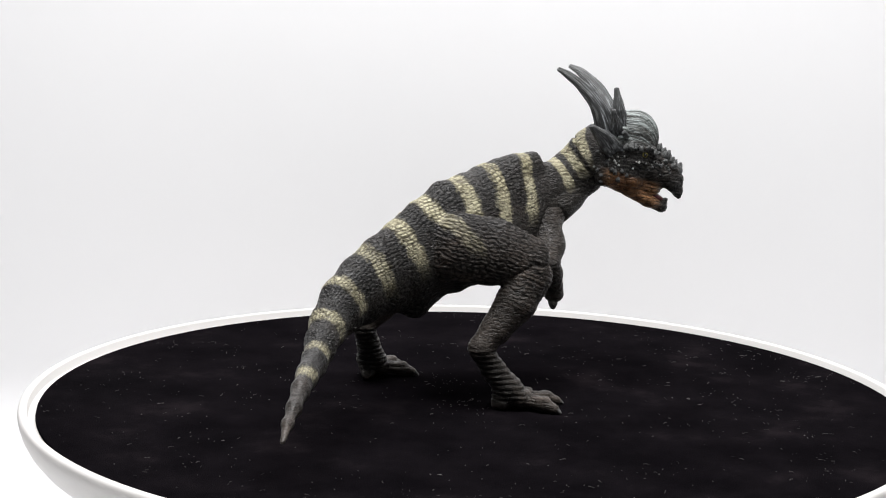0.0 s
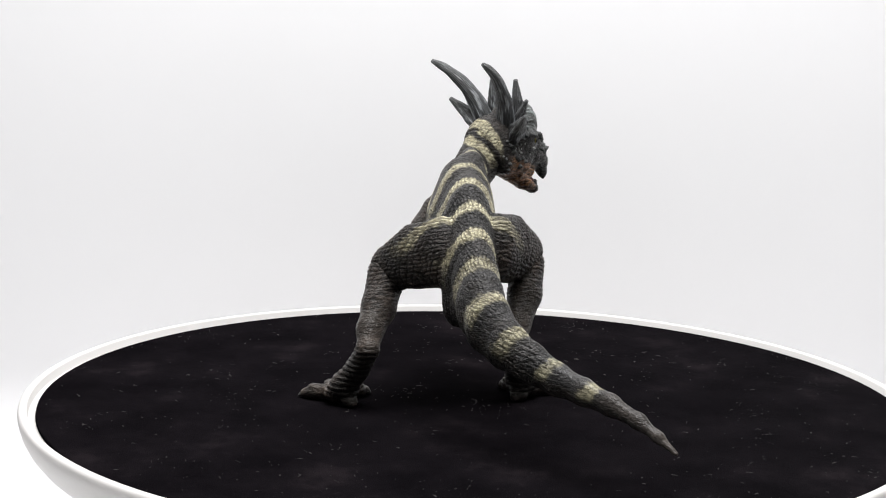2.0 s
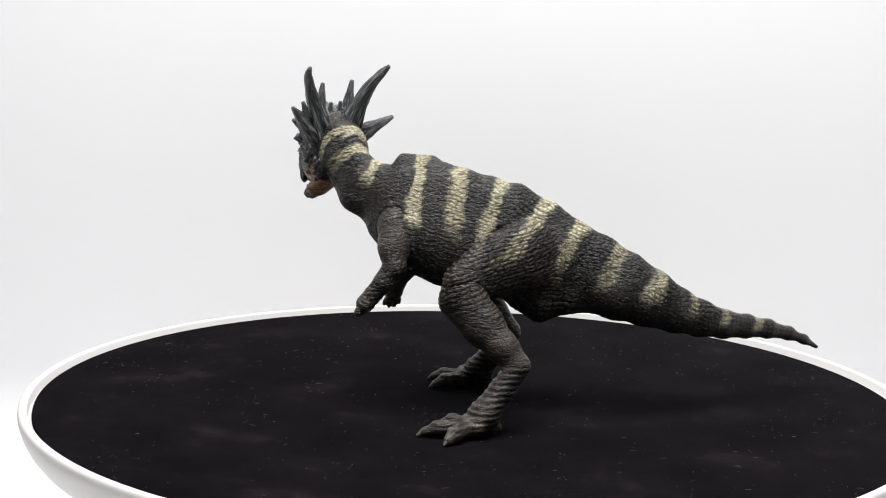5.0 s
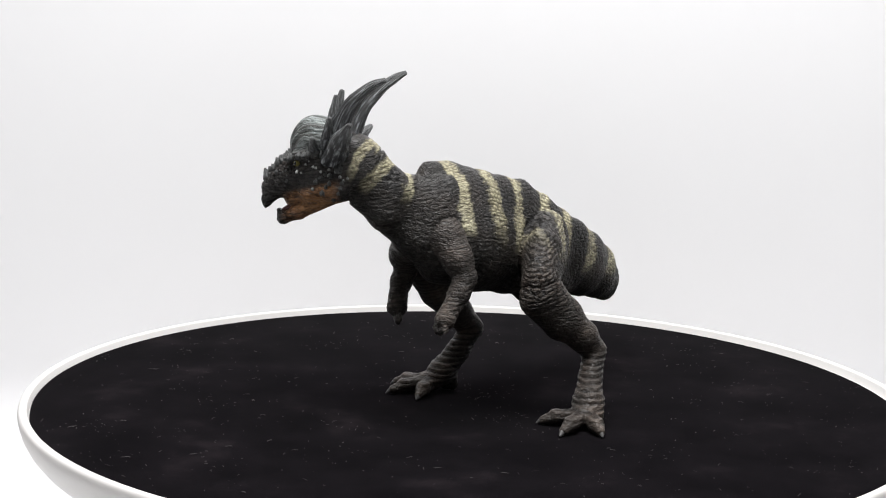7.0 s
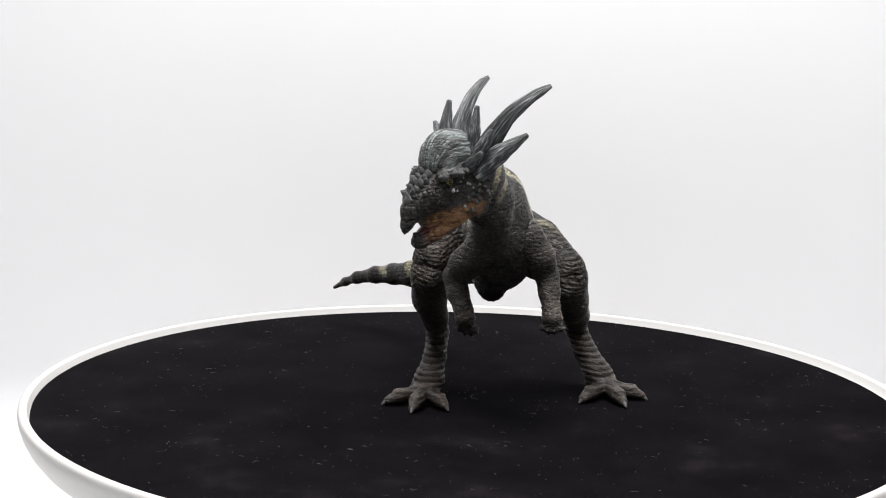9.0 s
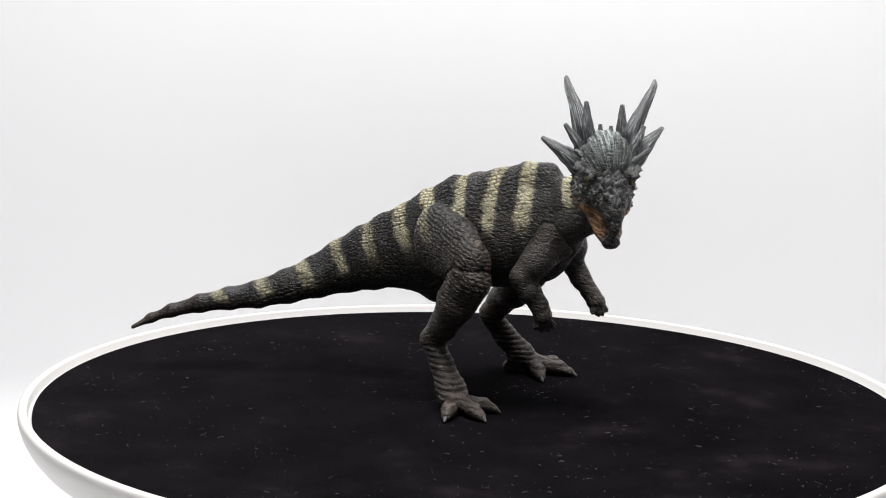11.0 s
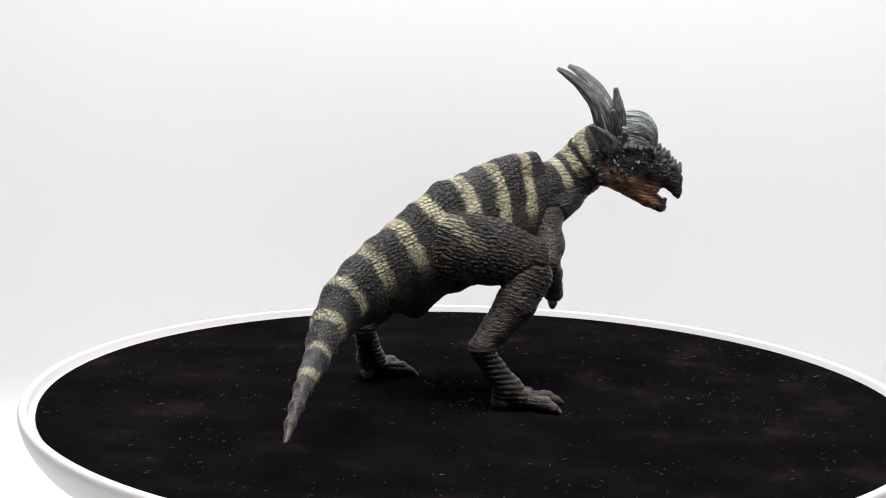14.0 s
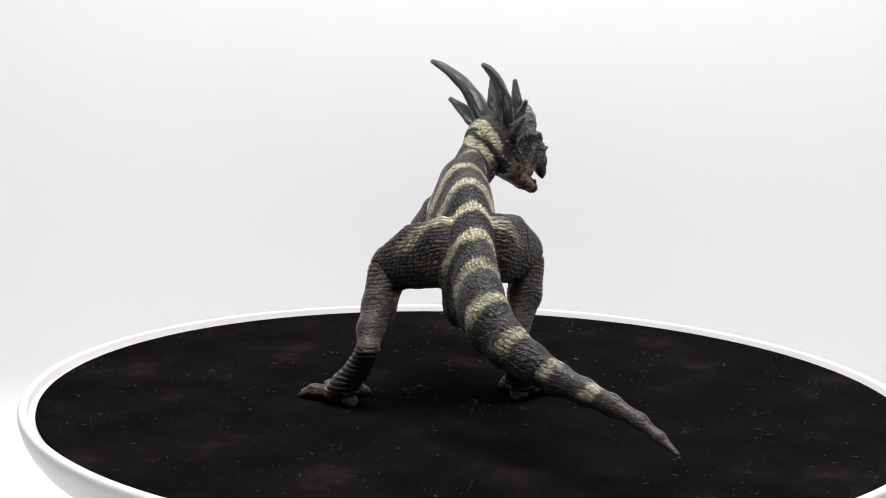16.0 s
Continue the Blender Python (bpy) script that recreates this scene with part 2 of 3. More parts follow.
class Field:
    """A distance field on a grid, filled with rounded limbs that melt into one another."""

    def __init__(self, lo, hi, step):
        self.lo, self.step = np.array(lo, float), step
        self.n = np.ceil((np.array(hi) - self.lo) / step).astype(int) + 1
        self.d = np.full(self.n, 9.0, np.float32)
        self.near = np.full(self.n, 9.0, np.float32)
        self.tag = np.zeros(self.n, np.int8)

    def limb(self, a, ra, b, rb, melt, tag):
        """From a to b; ra and rb are (half height, half width) across."""
        a, b = np.array(a, float), np.array(b, float)
        pad = max(*ra, *rb) + melt + 2.5
        i0 = np.maximum(((np.minimum(a, b) - pad - self.lo) / self.step).astype(int), 0)
        i1 = np.minimum(((np.maximum(a, b) + pad - self.lo) / self.step).astype(int) + 2, self.n)
        if (i1 <= i0).any():
            return
        box = tuple(slice(p, q) for p, q in zip(i0, i1))
        g = [(self.lo[k] + self.step * np.arange(i0[k], i1[k])).astype(np.float32).reshape([-1 if m == k else 1 for m in range(3)]) for k in range(3)]
        t = b - a
        ln = np.linalg.norm(t)
        t = t / ln if ln > 1e-6 else np.array((1.0, 0, 0))
        side = np.cross((0, 0, 1.0), t)
        side = side / np.linalg.norm(side) if np.linalg.norm(side) > 1e-3 else np.array((0, 1.0, 0))
        up = np.cross(t, side)
        p = [g[k] - a[k] for k in range(3)]
        along = p[0] * t[0] + p[1] * t[1] + p[2] * t[2]
        s = np.clip(along / max(ln, 1e-6), 0, 1)
        over = along - s * ln
        qs = p[0] * side[0] + p[1] * side[1] + p[2] * side[2]
        qu = p[0] * up[0] + p[1] * up[1] + p[2] * up[2]
        h, w = ra[0] + (rb[0] - ra[0]) * s, ra[1] + (rb[1] - ra[1]) * s
        e = np.minimum(h, w)
        k0 = np.sqrt((qu / h) ** 2 + (qs / w) ** 2 + (over / e) ** 2)
        k1 = np.sqrt((qu / h ** 2) ** 2 + (qs / w ** 2) ** 2 + (over / e ** 2) ** 2) + 1e-6
        d = (k0 * (k0 - 1) / k1).astype(np.float32)
        old = self.d[box]
        m = np.clip(0.5 + 0.5 * (old - d) / melt, 0, 1)
        self.d[box] = old * (1 - m) + d * m - melt * m * (1 - m)
        closer = d < self.near[box]
        self.near[box] = np.where(closer, d, self.near[box])
        self.tag[box] = np.where(closer, tag, self.tag[box])

    def chain(self, points, melt, tag):
        for (a, *ra), (b, *rb) in zip(points, points[1:]):
            self.limb(a, ra if len(ra) == 2 else ra * 2, b, rb if len(rb) == 2 else rb * 2, melt, tag)

    def skin(self):
        """The surface as vertices, quads and the tag of each vertex."""
        d = self.d
        ins = d < 0
        n = [s - 1 for s in d.shape]
        count = np.zeros(n, np.int8)
        for i in (0, 1):
            for j in (0, 1):
                for k in (0, 1):
                    count += ins[i:n[0] + i, j:n[1] + j, k:n[2] + k]
        cells = np.argwhere((count > 0) & (count < 8))
        index = np.full(n, -1, np.int32)
        index[tuple(cells.T)] = np.arange(len(cells))
        total, hits = np.zeros((len(cells), 3)), np.zeros(len(cells))
        corners = [np.array(c) for c in ((0, 0, 0), (1, 0, 0), (0, 1, 0), (1, 1, 0), (0, 0, 1), (1, 0, 1), (0, 1, 1), (1, 1, 1))]
        for p in range(8):
            for q in range(p + 1, 8):
                if abs(corners[p] - corners[q]).sum() != 1:
                    continue
                dp, dq = d[tuple((cells + corners[p]).T)], d[tuple((cells + corners[q]).T)]
                cross = (dp < 0) != (dq < 0)
                s = np.where(cross, dp / np.where(cross, dp - dq, 1), 0)
                total += np.where(cross[:, None], corners[p] + s[:, None] * (corners[q] - corners[p]), 0)
                hits += cross
        verts = self.lo + self.step * (cells + total / hits[:, None])
        tags = self.tag[tuple(np.minimum(np.round((verts - self.lo) / self.step).astype(int), np.array(d.shape) - 1).T)]
        quads = []
        for ax in range(3):
            u, v = (ax + 1) % 3, (ax + 2) % 3
            lo = [slice(1, -1)] * 3
            hi = [slice(1, -1)] * 3
            lo[ax], hi[ax] = slice(0, -1), slice(1, None)
            a, b = ins[tuple(lo)], ins[tuple(hi)]
            off = np.array([1, 1, 1])
            off[ax] = 0
            for flip in (False, True):
                e = np.argwhere((a & ~b) if not flip else (~a & b)) + off
                eu, ev = np.zeros(3, int), np.zeros(3, int)
                eu[u], ev[v] = 1, 1
                ring = [index[tuple((e - eu - ev).T)], index[tuple((e - ev).T)], index[tuple(e.T)], index[tuple((e - eu).T)]]
                quads.append(np.stack(ring if not flip else ring[::-1], 1))
        return verts, np.concatenate(quads), tags


BODY, TAIL, NECK, HEAD, JAW, LEG_R, LEG_L, ARM_R, ARM_L, THIGH_R, THIGH_L = range(11)


TOES = {LEG_R: [(15.3, -12.4), (16.2, -24.9), (5.3, -32.3)], LEG_L: [(10.1, 34.4), (16.9, 48.4), (8.4, 58.4)]}
TOE_BASE = {LEG_R: (1.5, -17.5), LEG_L: (0.5, 46.5)}


def figurine_field(step):
    f = Field((-124, -46, -3), (72, 66, 104), step)
    pts = []
    for i, (c, h, w) in enumerate(SPINE):
        a, b = np.array(SPINE[max(i - 1, 0)][0]), np.array(SPINE[min(i + 1, len(SPINE) - 1)][0])
        t = (b - a) / np.linalg.norm(b - a)
        pts.append((c, h * (math.hypot(t[0], t[1]) if i < 18 else 1.0), w))
    for i, (p, q) in enumerate(zip(pts, pts[1:])):
        f.limb(p[0], p[1:], q[0], q[1:], 2.2, TAIL if i < 10 else BODY if i < 17 else NECK)
    # rib cage, shoulder hump, pelvis, throat
    f.chain([((-22, 9.5, 48), 11, 8.2), ((-8, 8.0, 50.6), 11.8, 8.2), ((8, 5.6, 53.6), 13.0, 9.8), ((22, 3.4, 57), 12.6, 10.0)], 5, BODY)
    f.chain([((-29, 10.4, 38), 5.8, 4.5), ((-20.5, 10, 36.2), 6.4, 4.8), ((-14, 9.6, 37.6), 4.8, 4)], 4, BODY)
    f.chain([((24, 2.5, 57), 8.5, 8.0), ((31.5, -1.6, 59.5), 6.2, 5.6), ((36.0, -6.0, 63.2), 4.6, 4.2), (M(3.5, 0, 66.4), 4.0, 4.2), (M(10, 0, 70.4), 3.4, 3.9)], 3, NECK)
    f.limb((35.5, -6.6, 63.6), (4.2, 4.0), (40.2, -8.6, 65.3), (3.8, 3.5), 3, NECK)
    f.limb((17, -0.8, 77.5), (4.6, 3.6), (26, -1.6, 78), (4.4, 3.2), 3, BODY)
    # legs
    f.limb((-16, -2.2, 54.2), (11.3, 6.6), (-4, -9.6, 51.8), (11.4, 6.8), 2.6, THIGH_R)
    f.limb((-4, -9.6, 51.8), (11.4, 6.8), (6, -17.2, 48.0), (8.6, 6.3), 0.8, THIGH_R)
    f.chain([((6.2, -18.2, 44.5), 7.6, 6.2), ((0.2, -16.4, 35.5), 7.0, 5.6), ((-6, -12.9, 26.5), 5.1, 4.2), ((-11.2, -10.9, 20.8), 4.0, 3.5)], 1.6, LEG_R)
    f.chain([((-11.0, -10.9, 20.5), 3.8), ((-6.0, -12.7, 13), 3.9, 3.7), ((-1.2, -15.5, 6.2), 4.4, 5.0), ((1.4, -17.6, 3.2), 3.6, 5.4)], 1.5, LEG_R)
    f.chain([((-18, 15.2, 53.4), 11.6, 7.2), ((-6, 22.4, 49.8), 10.6, 7.0), ((5.0, 29.3, 43.8), 7.8, 5.9)], 1.0, THIGH_L)
    f.chain([((5.4, 30.3, 40.5), 7.9, 6.3), ((-2.5, 33.9, 32), 6.8, 5.3), ((-8.8, 37.5, 26), 4.9, 4.2), ((-13.5, 39.0, 20.8), 4.0, 3.5)], 2.4, LEG_L)
    f.chain([((-13.5, 39.0, 20.5), 3.8), ((-8.6, 41.3, 13), 3.9, 3.7), ((-3.2, 44.6, 6.2), 4.4, 5.0), ((-0.2, 46.4, 3.2), 3.6, 5.4)], 1.5, LEG_L)
    for tag in (LEG_R, LEG_L):
        bx, by = TOE_BASE[tag]
        for tx, ty in TOES[tag]:
            dx, dy = tx - bx, ty - by
            f.chain([((bx, by, 3.0), 3.4), ((bx + 0.40 * dx, by + 0.40 * dy, 2.5), 2.3), ((bx + 0.62 * dx, by + 0.62 * dy, 2.1), 2.6), ((bx + 0.74 * dx, by + 0.74 * dy, 1.6), 1.9), ((bx + 0.88 * dx, by + 0.88 * dy, 0.9), 1.5)], 0.5, tag)
    # heel pad and hind toe
    f.chain([((-4.2, -14.5, 9), 2.6), ((-3.6, -15.6, 1.8), 2.4)], 1.2, LEG_R)
    f.chain([((-3.5, -13.6, 7), 2.0), ((-4.6, -13.2, 1.2), 1.8)], 0.8, LEG_R)
    f.chain([((-6.0, 43.4, 9), 2.6), ((-5.4, 44.2, 1.8), 2.4)], 1.2, LEG_L)
    f.chain([((-4.4, 44.0, 5), 2.2), ((-7.4, 42.8, 1.4), 1.8)], 0.8, LEG_L)
    # arms
    f.chain([((30.2, -5.6, 58.0), 5.9, 4.8), ((25.8, -10.4, 51), 4.5), ((22, -12.8, 46.0), 4.0)], 3.6, ARM_R)
    f.chain([((22, -12.8, 46.0), 3.9), ((24.9, -12.5, 41.4), 3.6), ((27.6, -11.3, 37.2), 3.0), ((28.8, -10.6, 33.6), 3.1, 3.5)], 1.0, ARM_R)
    f.chain([((28.4, 9.2, 59.5), 5.4, 4.6), ((28.0, 13.6, 53), 4.3), ((27.2, 16.2, 47.0), 3.7)], 3.6, ARM_L)
    f.chain([((27.2, 16.4, 47.0), 3.9), ((30.4, 16.4, 42), 3.5), ((34.0, 16.2, 37.8), 2.9), ((36.5, 16.0, 34.6), 3.1, 3.6)], 1.0, ARM_L)
    for tag, palm, tips in ((ARM_R, (28.8, -10.4, 33.4), [(31.6, -7.4, 29.8), (30.2, -8.8, 28.8), (28.6, -10.6, 28.6), (27.0, -12.2, 29.6)]),
                            (ARM_L, (36.5, 16.0, 34.4), [(36.8, 12.4, 31.6), (38.2, 14.2, 30.6), (39.0, 16.2, 30.6), (39.4, 18.6, 31.6)])):
        for tip in tips:
            base = tuple(p + 0.45 * (q - p) for p, q in zip(palm, tip))
            mid = tuple(p + 0.8 * (q - p) for p, q in zip(palm, tip))
            f.chain([(palm, 1.8), (base, 1.3), (mid, 1.25), (tip, 0.75)], 0.35, tag)
    # head
    f.limb(M(13, 0, 82), (9.5, 8.5), M(25, 0, 81), (9, 8.5), 2, HEAD)
    f.limb(M(22.6, -0.3, 86.8), (9.6, 7.6), M(27.0, -0.3, 87.4), (9.4, 7.2), 1.2, HEAD)
    f.chain([(M(26, 0, 79.5), 7.5, 8.2), (M(32.5, 0, 77.8), 6.3, 6.0), (M(37.2, 0, 75.4), 4.8, 4.0), (M(39.8, 0, 72.8), 3.6, 2.8), (M(41.4, 0, 69.2), 1.8, 1.6), (M(41.9, 0, 67.4), 0.9, 0.9)], 1.2, HEAD)
    f.limb(M(25, 0, 73), (4.0, 5.2), M(33.0, 0, 70.5), (3.0, 3.4), 1.2, HEAD)
    for s in (-1, 1):
        f.limb(M(17, s * 5.5, 76), (5.5, 3.5), M(27, s * 4.6, 73.8), (3.5, 2.8), 1.5, HEAD)
        f.limb(M(25, s * 7.2, 85.4), (1.7, 2.0), M(33, s * 5.4, 83.8), (1.4, 1.6), 0.8, HEAD)
        f.limb(M(30.5, s * 6.6, 79.6), (0.9, 1.2), M(26.5, s * 7.6, 80.2), (0.9, 1.2), 0.6, HEAD)
    f.chain([(M(17, 0, 74.6), 4.6, 7.0), (M(25, 0, 69.8), 3.0, 5.4), (M(31, 0, 66.2), 2.5, 4.2), (M(36.2, 0, 63.7), 1.9, 2.7), (M(37.4, 0, 66.2), 1.0, 1.4)], 0.8, JAW)
    return f


def relax(verts, quads, rounds, amount):
    for _ in range(rounds):
        total, hits = np.zeros_like(verts), np.zeros(len(verts))
        for i in range(4):
            a, b = quads[:, i], quads[:, (i + 1) % 4]
            for s, e in ((a, b), (b, a)):
                for k in range(3):
                    total[:, k] += np.bincount(s, verts[e, k], len(verts))
                hits += np.bincount(s, minlength=len(verts))
        verts = verts + amount * (total / hits[:, None] - verts)
    return verts


def spine_curve():
    c = np.array([p[0] for p in SPINE])
    hh = np.array([p[1] for p in SPINE])
    u = np.linspace(0, len(c) - 1, 800)
    k = np.arange(len(c))
    pts = np.stack([np.interp(u, k, c[:, i]) for i in range(3)], 1)
    s = np.concatenate([[0], np.cumsum(np.linalg.norm(np.diff(pts, axis=0), axis=1))])
    return pts, np.interp(u, k, hh), s


def smooth_step(x, a, b):
    t = np.clip((x - a) / (b - a), 0, 1)
    return t * t * (3 - 2 * t)


def wobble(p, scale, seed):
    """Cheap smooth noise, about -1 to 1."""
    rng = np.random.RandomState(seed)
    out = 0
    for i in range(6):
        w = rng.randn(3) * scale * (1 + 0.35 * i)
        out = out + np.sin(p @ w + rng.rand() * 6.28) / (1 + 0.35 * i)
    return out / 2.6


# cream bands: place along the trunk where each meets the back, lean (forward per downward), half width
BANDS = [(-96.0, 0.5, 1.7), (-83.0, 0.5, 1.9), (-71.2, 0.5, 2.2), (-59.6, 0.6, 2.4), (-46.8, 0.5, 2.5), (-33.8, 0.53, 2.5), (-22.0, 0.66, 2.6), (-7.6, 0.25, 2.2), (6.3, 0.06, 2.5), (19.7, 0.03, 2.3)]
NECK_BANDS = [(38.6, -4.3, 1.8), (44.7, -9.4, 1.7), (47.4, -13.0, 1.5)]


def paint(verts, tags):
    pts, hh, s = spine_curve()
    best, idx = np.full(len(verts), 1e9), np.zeros(len(verts), int)
    flat, at = np.full(len(verts), 1e9), np.zeros(len(verts), int)
    for i in range(0, len(pts), 2):
        d = ((verts - pts[i]) ** 2).sum(1)
        m = d < best
        best[m], idx[m] = d[m], i
        if i < 690:
            d = ((verts[:, :2] - pts[i, :2]) ** 2).sum(1)
            m = d < flat
            flat[m], at[m] = d[m], i
    neck = np.isin(tags, (NECK, HEAD))
    sv = s[idx] + 0.6 * wobble(verts, 0.45, 3)
    use = np.where(neck, idx, at)
    rel = (verts[:, 2] - pts[use, 2]) / hh[use]
    xs = pts[at, 0] + 0.7 * wobble(verts, 0.3, 3) + 0.45 * wobble(verts, 1.1, 23) + 0.65 * wobble(verts, 2.4, 77)
    stripe = np.zeros(len(verts))
    trunk = np.where(verts[:, 0] > 31, 0, 1) * ~neck
    thigh = tags == LEG_R
    for x, lean, w in BANDS:
        i = abs(pts[:630, 0] - x).argmin()
        mid = x + lean * (pts[i, 2] + hh[i] - verts[:, 2])
        ww = w * (1.1 + 0.2 * wobble(verts, 0.2, 8))
        off = abs(xs - mid) / math.hypot(1, 0.6 * lean)
        on = np.where(thigh, 0.7 if x < -15 else 0.0, 1.0)
        stripe = np.maximum(stripe, on * trunk * (1 - smooth_step(off, ww * 0.55, ww * 1.3)))
    for x, y, w in NECK_BANDS:
        i = ((pts[:, :2] - (x, y)) ** 2).sum(1).argmin()
        # the bands sit further back on the neck's right side
        lean = 0.15 * ((verts[:, 0] - pts[idx, 0]) * HL.x + (verts[:, 1] - pts[idx, 1]) * HL.y - 5.5)
        stripe = np.maximum(stripe, (verts[:, 0] > 27) * (1 - smooth_step(abs(sv - s[i] - lean), w * 0.7, w * 1.3)))
    low = np.where(neck, -0.05, np.where(verts[:, 0] > 0, -0.02, -0.15)) + 0.22 * wobble(verts, 0.15, 5)
    stripe *= smooth_step(rel, low - 0.3, low + 0.3)
    leg = (tags == LEG_R) | (tags == LEG_L)
    stripe *= np.where(leg, 0.85 * smooth_step(verts[:, 2], np.where(tags == LEG_L, 45, 49), np.where(tags == LEG_L, 54, 58)), 1)
    stripe *= np.where(tags == LEG_L, 1 - smooth_step(verts[:, 0], -7, 3), 1) * np.where(tags == LEG_R, 1 - smooth_step(verts[:, 0], -8, -4), 1)
    stripe *= np.where(tags == TAIL, 0.72, 1.0) + 0.25 * wobble(verts, 0.35, 51)
    stripe = np.clip(stripe, 0, 1)
    lower = np.maximum(1 - smooth_step(rel, -0.45, 0.2), leg * (1 - smooth_step(verts[:, 2], 50, 66)))
    lower = np.maximum(lower, 0.6 * smooth_step(-verts[:, 0], 90, 104))
    lower = np.where(np.isin(tags, (ARM_R, ARM_L)), 0.7, np.where(np.isin(tags, (HEAD, JAW)), 0.25, lower))
    a = (verts[:, 0] - 44) * HF.x + verts[:, 1] * HF.y
    z = verts[:, 2]
    stripe *= np.isin(tags, (BODY, TAIL, NECK, LEG_R, LEG_L)) + (tags == HEAD) * (1 - smooth_step(a, 11, 15))
    head = np.isin(tags, (HEAD, JAW))
    grey = head * smooth_step(z, 84, 89) * smooth_step(a, 15, 21)
    line = 76.5 - 0.30 * (a - 20)
    tan = head * smooth_step(a, 15, 20) * (1 - smooth_step(z, line - 1.5, line + 1)) * smooth_step(z, 61, 66) * (1 - smooth_step(a, 33, 37))
    # shade under trunk, tail, chest and throat, painted in as darker colour
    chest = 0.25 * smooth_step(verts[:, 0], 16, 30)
    shade_and_heels = np.isin(tags, (BODY, TAIL, NECK)) * (1 - smooth_step(rel, -0.38 + chest, 0.2 + chest))
    # darker behind each foot too
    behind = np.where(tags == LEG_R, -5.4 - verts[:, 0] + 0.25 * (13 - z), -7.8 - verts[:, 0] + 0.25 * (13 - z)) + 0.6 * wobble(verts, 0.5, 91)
    shade_and_heels = np.maximum(shade_and_heels, leg * (1 - smooth_step(z, 17, 21)) * smooth_step(behind, -1.0, 1.2) * smooth_step(z, 0.5, 2.5))
    return {"shade_and_heels": shade_and_heels, "stripe": stripe, "lower": lower, "grey": 0.95 * grey, "tan": 0.9 * tan}


figurine = new("dinosaur_figurine")
tagged(figurine, "painted horned dinosaur figurine with cream bands, standing on velvet", "figurine")


def scale_rows(verts, masses):
    """How far each vertex lies inside its scale: 0 in the crack, towards 0.5 at the middle."""
    pts, hh, s = spine_curve()
    at = np.zeros(len(verts), int)
    best = np.full(len(verts), 1e9)
    for i in range(0, 690, 3):
        d = abs(verts[:, 0] - pts[i, 0]) + 0.3 * abs(verts[:, 1] - pts[i, 1])
        m = d < best
        best[m], at[m] = d[m], i
    x, y, z = verts.T
    round_ = np.arctan2(z - pts[at, 2], 1.3 * abs(y - pts[at, 1])) * np.clip(hh[at], 4, 16) * 0.85
    thigh = np.isin(masses, (THIGH_R, THIGH_L))
    legs = np.isin(masses, (LEG_R, LEG_L))
    soft = np.isin(masses, (HEAD, JAW, ARM_R, ARM_L, NECK))
    v = np.where(thigh, z + 0.30 * x, np.where(legs, z + 0.35 * x, np.where(soft, z + 0.2 * x, round_)))
    u = np.where(legs | soft, 0.8 * x + 0.8 * y, x + 0.25 * z)
    v = v + 0.75 * wobble(verts, 0.28, 31) + 0.30 * wobble(verts, 0.9, 32)
    u = u + 0.9 * wobble(verts, 0.45, 33) + 0.35 * wobble(verts, 1.2, 34)
    pitch, length = np.where(legs, 1.5, np.where(soft, 1.25, np.where(thigh, 1.35, 1.2))), np.where(legs, 3.2, np.where(soft, 1.8, np.where(thigh, 2.3, 2.0)))
    row = np.floor(v / pitch)
    fv = v / pitch - row
    shift = np.sin(row * 12.9898) * 43.7
    fu = u / length + shift - np.floor(shift)
    fu = fu - np.floor(fu)
    # slanted ends, so that neighbours interlock
    fu = (fu + 0.22 * (fv - 0.5)) % 1.0
    return np.minimum(np.minimum(fv, 1 - fv), np.minimum(fu, 1 - fu) * length / pitch * 0.9)


